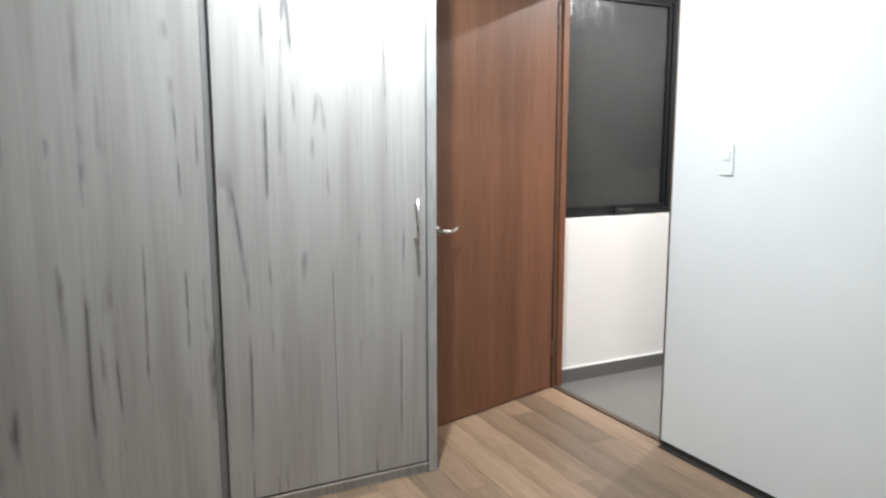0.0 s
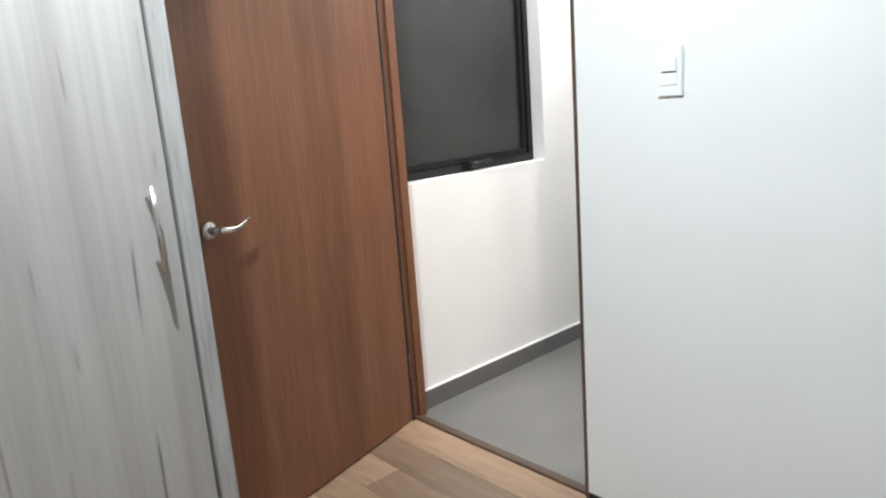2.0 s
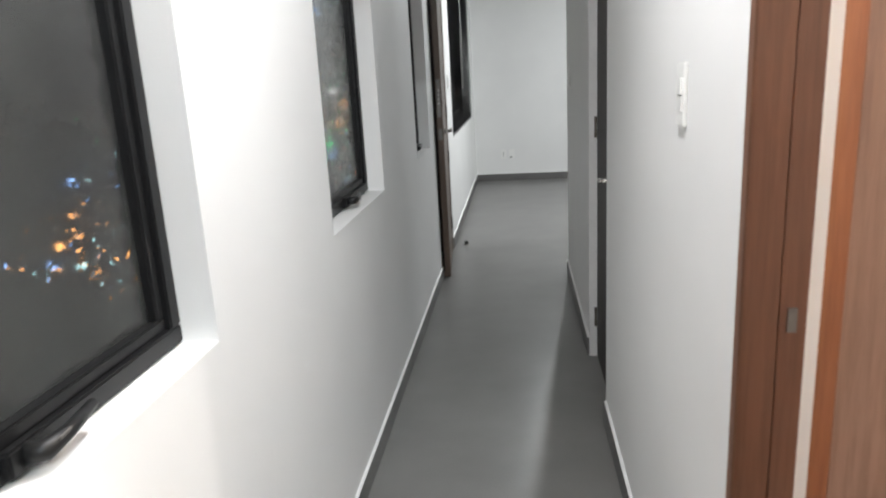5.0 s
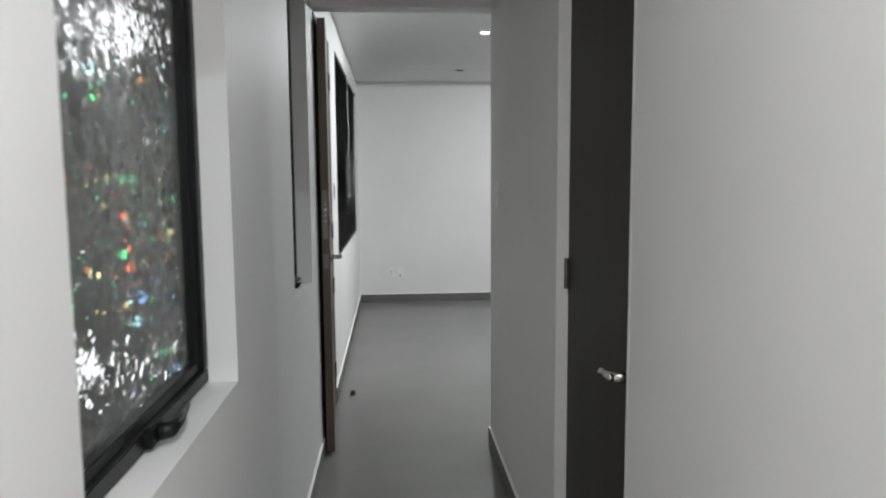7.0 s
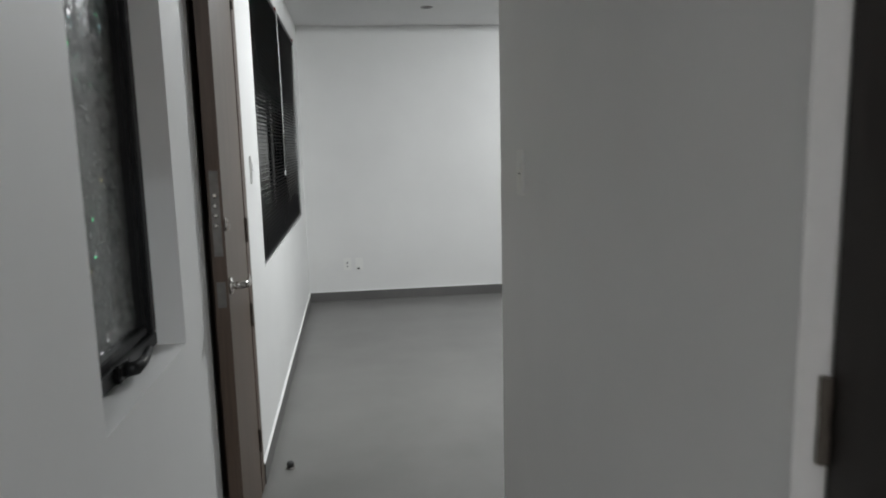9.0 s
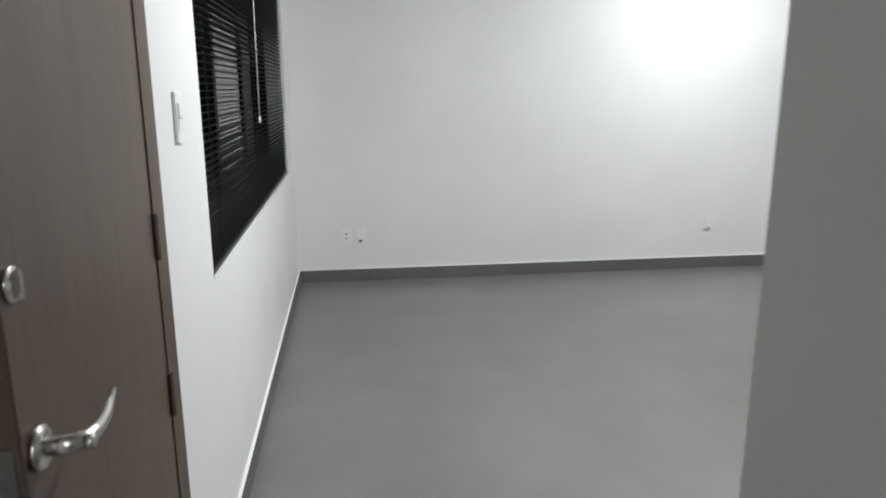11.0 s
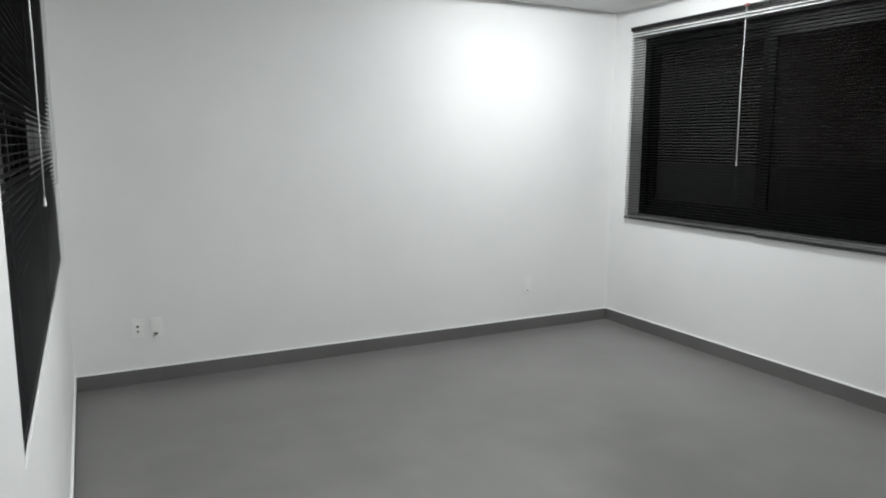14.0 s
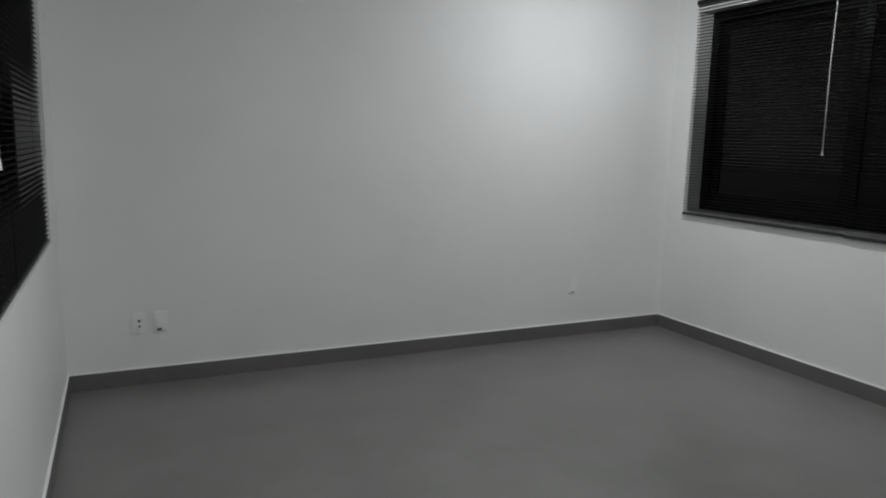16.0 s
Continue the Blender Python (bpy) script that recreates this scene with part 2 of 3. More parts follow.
def wall_along_y(x0, x1, y0, y1, z1, holes):
    """Boxes of a wall that runs along y, with holes of (y0, y1, z0, z1)."""
    out, at = [], y0
    for a, b, lo, hi in sorted(holes):
        if a > at:
            out.append((x0, x1, at, a, 0, z1))
        if lo > 0:
            out.append((x0, x1, a, b, 0, lo))
        if hi < z1:
            out.append((x0, x1, a, b, hi, z1))
        at = b
    if at < y1:
        out.append((x0, x1, at, y1, 0, z1))
    return out


# ---- large structure ----
SILL, HEAD, DOOR_H, RIGHT = 1.0, 2.36, 2.36, 0.93
W1, W2, W3 = (0.090, 1.01), (1.90, 2.775), (3.83, 4.445)
ENTRY, BATH, SIDE = (4.752, 5.630), (2.555, 3.28), (0.16, 0.885)
YF, XR, YS = 9.37, 4.18, 4.81
BLW = (6.150, 8.915)
RW = (6.80, 9.14)
BED_X, BED_Y = 4.3, -4.3

structure("wall_west_corridor", wall_along_y(-0.13, 0.0, 0.0, ENTRY[0], CEIL, [(*W1, SILL, HEAD), (*W2, SILL, HEAD), (*W3, SILL, HEAD)]), WHITE,
    "white painted corridor wall with three window openings", "wall")
structure("wall_west_room", wall_along_y(-0.20, 0.0, ENTRY[0], YF + 0.14, CEIL, [(*ENTRY, 0, DOOR_H), (*BLW, 0.906, 2.405)]), WHITE,
    "white painted wall with the entry door and a wide window", "wall")
structure("wall_corridor_east", wall_along_y(RIGHT, RIGHT + 0.12, 0.1, YS - 0.12, CEIL, [(*SIDE, 0, DOOR_H), (*BATH, 0, DOOR_H)]), WHITE,
    "white painted corridor wall with two doorways", "wall")
structure("wall_room_south", [(RIGHT, XR + 0.14, YS - 0.12, YS, 0, CEIL), (0.0, RIGHT, YS - 0.12, YS, 2.365, CEIL)], WHITE,
    "white painted wall with open corridor lintel", "wall")
structure("wall_room_north", [(0.0, XR + 0.14, YF, YF + 0.14, 0, CEIL)], WHITE, "plain white painted end wall", "wall")
structure("wall_room_east", wall_along_y(XR, XR + 0.20, YS, YF, CEIL, [(*RW, 0.955, 2.385)]), WHITE, "white painted wall with a wide window", "wall")
structure("wall_bedroom_north", [(0.958, BED_X, 0.0, 0.1, 0.03, CEIL), (0.0, 0.958, 0.0, 0.1, 2.33, CEIL)], WHITE,
    "smooth white bedroom wall beside the doorway", "wall")
structure("wall_bedroom_west", [(-0.16, 0.0, BED_Y - 0.14, 0.0, 0, CEIL)], WHITE, "white wall behind the wardrobe", "wall")
structure("wall_bedroom_south", [(0.0, BED_X, BED_Y - 0.14, BED_Y, 0, CEIL)], WHITE, "plain white bedroom wall", "wall")
structure("wall_bedroom_east", [(BED_X, BED_X + 0.14, BED_Y - 0.14, 0.1, 0, CEIL)], WHITE, "plain white bedroom wall", "wall")
structure("landing", [(-1.40, -0.20, 4.55, 6.1, -0.12, -0.004)], GREY, "grey tiled landing slab outside the entry door", "landing")
structure("wall_landing", [(-0.86, -0.20, 6.1, 6.2, -0.12, CEIL)], WHITE, "pale wall of the landing outside the entry door", "wall")
structure("wall_side_room", [(1.05, 2.9, 1.55, 1.67, 0, CEIL), (2.9, 3.02, 0.1, 1.67, 0, CEIL)], WHITE, "plain white wall of the small side room", "wall")
structure("floor", [(0.0, XR + 0.14, 0.06, YF + 0.14, -0.12, 0.0), (-0.20, 0.0, *ENTRY, -0.12, 0.0)], GREY, "matt grey porcelain floor without visible joints", "floor")
bed_floor = structure("floor_bedroom", [(0.0, BED_X, BED_Y, 0.02, -0.12, -0.008)], DARKGAP, "oak-coloured laminate plank floor", "floor")
structure("ceiling", [(-0.16, XR + 0.14, 0.1, YF + 0.14, CEIL, CEIL + 0.1), (-0.16, BED_X + 0.14, BED_Y - 0.14, 0.1, CEIL, CEIL + 0.1)], CEILW, "flat white painted ceiling", "ceiling")
structure("door_sill", [(0.03, 0.953, 0.02, 0.06, -0.1, 0.006)], TAUPE, "narrow brown threshold strip between laminate and tile", "threshold", 0.003)
# The second box carries the dark colour 26 mm out onto the floor.
structure("trim_dark_strip", [(0.962, BED_X, 0.006, 0.09, 0.0, 0.03), (0.962, BED_X, -0.026, 0.006, -0.004, 0.004)], DARKGAP, "dark strip set back under the bedroom wall and carried onto the floor", "trim")


def skirting(name, runs, tall=0.095):
    """Grey tile skirting with a white caulk bead on top. Runs are boxes on the floor."""
    ob = structure(name, [(*r, 0.0, tall) for r in runs], SKIRT, "low grey tile skirting with white caulk line on top", "skirting")
    boxes("caulk_line", [(a, b, c, d, tall, tall + 0.006) for a, b, c, d in runs], CAULK, ob)


S = 0.011
skirting("baseboard_west_corridor", [(0, S, 0.1, ENTRY[0] - 0.004)], 0.084)
skirting("baseboard_west", [(0, S, ENTRY[1] + 0.006, YF - S)])
skirting("baseboard_corridor_east", [(RIGHT - S, RIGHT, SIDE[1] + 0.012, BATH[0] - 0.004), (RIGHT - S, RIGHT, BATH[1] + 0.004, YS), ])
skirting("baseboard_room", [(0, XR, YF - S, YF), (XR - S, XR, YS + S, YF - S), (RIGHT - S, XR, YS, YS + S)])

# ---- bedroom ----
frame_bed = thing("door_frame", (0.47, 0.05, 0), "reddish-brown wooden frame of the bedroom doorway", "door frame", "", "structure")
boxes("jamb", [(0.0, 0.032, 0.012, 0.085, 0, 2.33), (0.032, 0.044, 0.045, 0.085, 0, 2.29)], BROWN, frame_bed, "", 0.002)
boxes("jamb", [(0.938, 0.9575, 0.006, 0.108, 0, 2.33), (0.926, 0.938, 0.05, 0.085, 0, 2.29), (0.923, 0.9295, 0.1085, 0.1590, 0, 2.33)], TAUPE, frame_bed, "", 0.002)
# Dark filler strip: the shade between leaf and jamb, put in as colour.
boxes("jamb_strip", [(0.028, 0.047, 0.004, 0.0115, 0, 2.285)], DARKGAP, frame_bed, "dark strip standing in for the shaded gap along the hinge side")
boxes("head", [(0.032, 0.938, 0.012, 0.085, 2.293, 2.33)], BROWN, frame_bed, "", 0.002)
boxes("strike_plate", [(0.9355, 0.9375, 0.014, 0.04, 0.98, 1.05)], NICKEL, frame_bed, "small metal strike plate")


def lever_set(parent, m, flip=1.0, drop=0.02, reach=1.0):
    """A lever handle in local axes: face towards +x, lever along +y * flip."""
    bm = bmesh.new()
    disc(bm, (0, 0, 0), (1, 0, 0), 0.027, 0.010, 28, 0.004)
    part("rose", bm, NICKEL, parent, "", 0, True, m)
    bm = bmesh.new()
    tube(bm, [(0.008, 0, 0), (0.030, 0, 0), (0.042, 0.002 * flip, 0), (0.050, 0.012 * flip, 0), (0.053, 0.035 * flip * reach, -0.003), (0.054, 0.065 * flip * reach, -0.003), (0.053, 0.085 * flip * reach, drop * 0.3), (0.051, 0.112 * flip * reach, drop)],
         [0.010, 0.010, 0.010, 0.0095, 0.0085, 0.0075, 0.006, 0.0042], 14, 1.2)
    part("lever", bm, NICKEL, parent, "", 0, True, m)
    bm = bmesh.new()
    disc(bm, (0.050, 0.004 * flip, 0), (1, 0, 0), 0.009, 0.012, 20, 0.003)
    part("key_cylinder", bm, NICKEL, parent, "", 0, True, m)


def hinge(parent, m, material=NICKEL):
    bm = bmesh.new()
    tube(bm, [(0, 0, -0.05), (0, 0, -0.017), (0, 0, -0.016), (0, 0, 0.016), (0, 0, 0.017), (0, 0, 0.05)], [0.007, 0.007, 0.0062, 0.0062, 0.007, 0.007], 10)
    part("hinge", bm, material, parent, "", 0, False, m)


# bedroom door: hinged beside the window wall, swung open into the bedroom
door_bed = thing("bedroom_door", (0.036, 0.0, 0.008), "reddish-brown veneered door standing open into the bedroom", "door", "", "")
turn = pose(0.044, 0.004, 0, 0, 0, 15.0)
boxes("leaf", [(-0.037, 0.0, -0.965, -0.002, 0.008, 2.286)], BROWN, door_bed, "", 0.002, turn)
lever_set(door_bed, turn @ pose(0.0, -0.908, 1.018))
for z in (0.25, 2.15):
    hinge(door_bed, turn @ pose(0.004, 0.003, z), BRONZE)
boxes("latch_plate", [(-0.03, -0.008, -0.967, -0.9645, 0.985, 1.045)], NICKEL, door_bed, "small metal latch plate", 0, turn)

# wardrobe
FX = 0.705
wardrobe = thing("wardrobe", (0.35, -2.6, 0), "tall built-in wardrobe in pale grey ash laminate", "wardrobe")
EDGES = [-1.126, -1.985, -2.844, -3.703]
boxes("side_panel", [(0.01, FX + 0.004, -1.120, -1.078, 0, 2.59)], GREYWOOD, wardrobe, "", 0.002)
boxes("side_panel", [(0.01, FX + 0.004, -3.76, -3.722, 0, 2.59)], GREYWOOD, wardrobe, "", 0.002)
boxes("carcass", [(0.01, FX - 0.03, -3.72, -1.121, 0.045, 2.58)], DARKGAP, wardrobe, "dark inside of the wardrobe")
boxes("plinth", [(0.03, FX - 0.004, -3.72, -1.121, 0.0, 0.040)], GREYWOOD, wardrobe, "", 0.002)
boxes("edge_strip", [(FX - 0.004, FX + 0.002, -3.72, -1.121, 0.040, 0.047)], ALU, wardrobe, "thin bright aluminium strip")
boxes("top_rail", [(FX - 0.02, FX + 0.002, -3.72, -1.121, 2.53, 2.58)], GREYWOOD, wardrobe, "", 0.002)
for n, (a, b) in enumerate(zip(EDGES, EDGES[1:])):
    leaf = boxes("door", [(FX - 0.021, FX, b + 0.016, a - (0.002 if n == 0 else 0.016), 0.055, 2.525)], ASH, wardrobe, "", 0.0015)
    boxes("grip_profile", [(FX - 0.029, FX - 0.010, b - 0.013, b + 0.013, 0.055, 2.525)], GRIP, wardrobe, "dull grey metal profile between doors")
    side = a - 0.052 if n % 2 == 0 else b + 0.05
    bm = bmesh.new()
    tube(bm, [(FX + 0.032, side, 1.018), (FX + 0.032, side, 1.213)], 0.0052, 12)
    for z in (1.046, 1.186):
        tube(bm, [(FX - 0.001, side, z), (FX + 0.032, side, z)], 0.0045, 10)
    part("handle", bm, NICKEL, leaf, "slim brushed metal bar handle", 0, True)


def wall_switch(name, m, label, group="wall switches"):
    """A switch plate in local axes: back on the plane x = 0, facing +x."""
    t = thing(name, m.translation, label, "light switch", group)
    bm = bmesh.new()
    box(bm, 0.0, 0.008, -0.037, 0.037, -0.064, 0.064)
    part("plate", bm, PLASTIC, t, "", 0.003, False, m)
    bm = bmesh.new()
    box(bm, 0.0081, 0.0125, -0.022, 0.022, 0.0, 0.034)
    part("rocker", bm, PLASTIC, t, "", 0.0015, False, m)
    bm = bmesh.new()
    box(bm, 0.0081, 0.0100, -0.022, 0.022, -0.034, -0.004)
    part("blank", bm, PLASTIC, t, "", 0.0015, False, m)
    bm = bmesh.new()
    box(bm, 0.0078, 0.0085, -0.018, 0.018, -0.0030, -0.0010)
    part("slot", bm, SLOT, t, "", 0, False, m)
    return t


wall_switch("wall_switch", pose(1.260, 0.0, 1.370, 0, 0, -90), "white plastic wall switch beside the bedroom doorway")
wall_switch("wall_switch", pose(RIGHT, 1.30, 1.414, 0, 0, 180), "white plastic wall switch on the corridor wall")
wall_switch("wall_switch", pose(RIGHT, 4.525, 1.417, 0, 0, 180), "white plastic wall switch near the corridor end")
wall_switch("wall_switch", pose(0.0, 5.852, 1.408, 0, 0, 0), "white plastic wall switch beside the entry door")


def ceiling_lamp(name, x, y, material, label):
    t = thing(name, (x, y, CEIL), label, "ceiling lamp")
    bm = bmesh.new()
    disc(bm, (x, y, CEIL), (0, 0, -1), 0.085, 0.008, 32, 0.003)
    part("canopy", bm, PLASTIC, t, "", 0, True)
    bm = bmesh.new()
    tube(bm, [(x, y, CEIL - 0.008), (x, y, CEIL - 0.018), (x, y, CEIL - 0.028), (x, y, CEIL - 0.034)], [0.058, 0.056, 0.042, 0.012], 20)
    part("diffuser", bm, material, t, "glowing diffuser", 0, True)


ceiling_lamp("ceiling_lamp", *BED_LAMP, LIT, "small lit round ceiling lamp in the bedroom")
for lx, ly, down, around in SIDE_LAMPS:
    ceiling_lamp("ceiling_lamp", lx, ly, WARMLIT, "small lit round ceiling lamp in the side room")


# ---- corridor ----
def corridor_window(y0, y1, handle_y, glass, label):
    """Black aluminium awning window in the west wall, glass set back from the wall face."""
    t = thing("window", (-0.1, (y0 + y1) / 2, SILL), label, "window", "corridor windows", "structure")
    xo, xi, z0, z1 = -0.125, -0.072, SILL + 0.003, HEAD - 0.003
    f = 0.036
    boxes("window_frame", [(xo, xi, y0, y1, z0, z0 + f), (xo, xi, y0, y1, z1 - f, z1), (xo, xi, y0, y0 + f, z0 + f, z1 - f), (xo, xi, y1 - f, y1, z0 + f, z1 - f)], BLACK, t, "", 0.003)
    a, b, c, d, s = y0 + f, y1 - f, z0 + f, z1 - f, 0.024
    boxes("sash", [(xo + 0.01, xi - 0.012, a, b, c, c + s), (xo + 0.01, xi - 0.012, a, b, d - s, d), (xo + 0.01, xi - 0.012, a, a + s, c + s, d - s), (xo + 0.01, xi - 0.012, b - s, b, c + s, d - s)], BLACK, t, "", 0.003)
    pane = boxes("pane", [(-0.108, -0.103, a + s, b - s, c + s, d - s)], glass, t, "glass with a rippled glittering film")
    pane.visible_shadow = False
    bm = bmesh.new()
    box(bm, xi, xi + 0.016, handle_y - 0.05, handle_y + 0.025, z0 + 0.006, z0 + 0.046)
    h = part("latch", bm, BLACK, t, "black latch", 0.004)
    bm = bmesh.new()
    tube(bm, [(xi + 0.016, handle_y - 0.02, z0 + 0.03), (xi + 0.036, handle_y - 0.01, z0 + 0.03), (xi + 0.042, handle_y + 0.03, z0 + 0.034), (xi + 0.036, handle_y + 0.10, z0 + 0.042)], [0.017, 0.016, 0.011, 0.008], 10)
    part("lever", bm, BLACK, h, "", 0, True)
    bm = bmesh.new()
    tube(bm, [(xi + 0.048, handle_y + 0.005, z0 + 0.038), (xi + 0.048, handle_y + 0.03, z0 + 0.04)], 0.003, 8)
    part("rivet", bm, STEEL, h, "bright metal rivet")


corridor_window(*W1, 0.56, FILMGLASS, "black-framed window with rippled film glass by the bedroom")
corridor_window(*W2, 2.36, GLITTER, "black-framed window with rippled film glass in the corridor")
corridor_window(*W3, 4.15, GLITTER, "narrow black-framed window with rippled film glass")

# side room doorway with its frame, and the closet seen through it
frame_side = thing("door_frame", (RIGHT + 0.06, 0.5, 0), "reddish-brown wooden frame of the side room doorway", "door frame", "", "structure")
y1 = SIDE[1]
boxes("jamb", [(RIGHT - 0.004, RIGHT + 0.052, y1 - 0.03, y1, 0, 2.36)], BROWN, frame_side, "", 0.002)
boxes("jamb", [(RIGHT + 0.056, RIGHT + 0.10, y1 - 0.018, y1, 0, 2.36)], BROWN, frame_side, "", 0.002)
boxes("jamb_strip", [(RIGHT + 0.10, RIGHT + 0.122, y1 - 0.012, y1, 0, 2.36)], CAULK, frame_side, "pale painted edge strip", 0.001)
boxes("jamb", [(RIGHT - 0.004, RIGHT + 0.12, SIDE[0], SIDE[0] + 0.03, 0, 2.36)], BROWN, frame_side, "", 0.002)
boxes("head", [(RIGHT - 0.004, RIGHT + 0.12, SIDE[0] + 0.03, y1 - 0.03, 2.33, 2.36)], BROWN, frame_side, "", 0.002)
boxes("strike_plate", [(RIGHT + 0.070, RIGHT + 0.084, y1 - 0.021, y1 - 0.0175, 1.06, 1.10)], STEEL, frame_side, "small metal strike plate")
closet = thing("closet", (1.6, 1.2, 0), "tall warm brown wooden closet inside the side room", "closet")
boxes("side_panel", [(1.075, 1.118, 0.945, 1.545, 0, 2.5)], ORANGE, closet, "", 0.002)
boxes("door", [(1.120, 1.55, 0.955, 0.975, 0.05, 2.5)], PALEWOOD, closet, "", 0.002)
boxes("door", [(1.554, 1.99, 0.955, 0.975, 0.05, 2.5)], PALEWOOD, closet, "", 0.002)
boxes("side_panel", [(1.992, 2.03, 0.945, 1.545, 0, 2.5)], ORANGE, closet, "", 0.002)
boxes("carcass", [(1.119, 1.991, 0.977, 1.54, 0.0, 2.49)], ORANGE, closet)

# bathroom door, shut, set back in its white frame
frame_bath = thing("door_frame", (RIGHT + 0.06, 2.92, 0), "white painted frame around the dark corridor door", "door frame", "", "structure")
boxes("jamb", [(RIGHT - 0.001, RIGHT + 0.119, BATH[1] - 0.012, BATH[1] - 0.001, 0, 2.355)], TRIMW, frame_bath)
boxes("jamb", [(RIGHT - 0.001, RIGHT + 0.119, BATH[0] + 0.001, BATH[0] + 0.012, 0, 2.355)], TRIMW, frame_bath)
boxes("head", [(RIGHT - 0.001, RIGHT + 0.119, BATH[0] + 0.012, BATH[1] - 0.012, 2.343, 2.355)], TRIMW, frame_bath)
door_bath = thing("corridor_door", (RIGHT + 0.06, 2.92, 0.008), "dark brown flush door, shut, with a metal lever", "door")
boxes("leaf", [(RIGHT + 0.038, RIGHT + 0.078, BATH[0] + 0.015, BATH[1] - 0.016, 0.008, 2.34)], DARKWOOD, door_bath, "", 0.002)
lever_set(door_bath, pose(RIGHT + 0.038, 2.63, 1.025, 0, 0, 180), -1.0, -0.018)
for z in (0.22, 1.19, 2.15):
    hinge(door_bath, pose(RIGHT + 0.030, BATH[1] - 0.02, z), BRONZE)

# entry door, a hand's breadth ajar
frame_entry = thing("door_frame", (-0.08, 5.2, 0), "taupe wooden frame around the entry door", "door frame", "", "structure")
boxes("jamb", [(-0.16, 0.006, ENTRY[1] - 0.085, ENTRY[1] + 0.004, 0, 2.36)], TAUPE, frame_entry, "", 0.003)
boxes("jamb", [(-0.16, 0.004, ENTRY[0] - 0.002, ENTRY[0] + 0.003, 0, 2.36)], DARKWOOD, frame_entry, "", 0.003)
boxes("head", [(-0.16, 0.004, ENTRY[0] + 0.003, ENTRY[1] - 0.085, 2.33, 2.36)], DARKWOOD, frame_entry, "", 0.003)
door_entry = thing("entry_door", (0.0, 5.2, 0.008), "taupe-brown entry door standing slightly ajar", "door")
LEAF = ENTRY[1] - 0.09 - ENTRY[0] - 0.006
turn = pose(0.004, ENTRY[1] - 0.09, 0, 0, 0, 4.2)
boxes("leaf", [(-0.042, 0.0, -LEAF, 0.0, 0.008, 2.325)], TAUPE, door_entry, "", 0.002, turn)
lever_set(door_entry, turn @ pose(0.0, -LEAF + 0.040, 1.080), 1.0, 0.006, 1.2)
bm = bmesh.new()
disc(bm, (0, 0, 0), (1, 0, 0), 0.021, 0.006, 24, 0.002)
plate = part("deadbolt", bm, NICKEL, door_entry, "", 0, True, turn @ pose(0.0, -LEAF + 0.030, 1.275))
bm = bmesh.new()
box(bm, 0.006, 0.013, -0.004, 0.004, -0.017, 0.017)
part("thumb_turn", bm, NICKEL, plate, "", 0.002, False, turn @ pose(0.0, -LEAF + 0.030, 1.275))
edge = boxes("lock_plate", [(-0.034, -0.008, -LEAF - 0.002, -LEAF, 1.18, 1.44)], STEEL, door_entry, "long steel lock plate on the door edge", 0, turn)
for k in range(4):
    bm = bmesh.new()
    disc(bm, (-0.021, -LEAF - 0.002, 1.275 + 0.03 * k), (0, -1, 0), 0.007, 0.012, 14, 0.002)
    part("bolt", bm, NICKEL, edge, "", 0, True, turn)
boxes("latch_plate", [(-0.034, -0.008, -LEAF - 0.002, -LEAF, 1.02, 1.10)], STEEL, door_entry, "", 0, turn)
for z in (0.25, 0.81, 1.17, 2.1):
    hinge(door_entry, pose(0.010, ENTRY[1] - 0.087, z), BRONZE)

stop = thing("door_stop", (0.105, 5.78, 0), "small dark rubber door stop on the grey floor", "door stop")
bm = bmesh.new()
disc(bm, (0.105, 5.78, 0), (0, 0, 1), 0.022, 0.006, 20, 0.002)
part("base", bm, STEEL, stop, "", 0, True)
bm = bmesh.new()
disc(bm, (0.105, 5.78, 0.006), (0, 0, 1), 0.017, 0.026, 20, 0.005)
part("bumper", bm, RUBBER, stop, "", 0, True)


# ---- end room ----
def downlight(x, y, lit):
    t = thing("downlight", (x, y, CEIL), "small lit recessed downlight in the white ceiling" if lit else "small unlit recessed downlight in the white ceiling", "downlight", "ceiling downlights")
    bm = bmesh.new()
    outer, inner = [], []
    for ring, r, z in ((outer, 0.052, 0.0), (inner, 0.038, -0.006)):
        ring += [bm.verts.new((x + r * math.cos(a), y + r * math.sin(a), CEIL + z - 0.001)) for a in [2 * math.pi * k / 28 for k in range(28)]]
    for k in range(28):
        bm.faces.new((outer[k], outer[(k + 1) % 28], inner[(k + 1) % 28], inner[k]))
    part("ring", bm, PLASTIC if lit else STEEL, t, "", 0, True)
    bm = bmesh.new()
    drop = 0.009 if lit else 0.004
    tube(bm, [(x, y, CEIL - 0.001), (x, y, CEIL - 0.4 * drop), (x, y, CEIL - 0.8 * drop), (x, y, CEIL - drop)], [0.033, 0.031, 0.022, 0.008], 20)
    part("lens", bm, LIT if lit else SOCKET, t, "bright lens" if lit else "dark lens")


for lx, ly, down, around in ROOM_LAMPS:
    downlight(lx, ly, True)
downlight(*HALL_LAMP, True)
downlight(*ROOM_OFF, False)


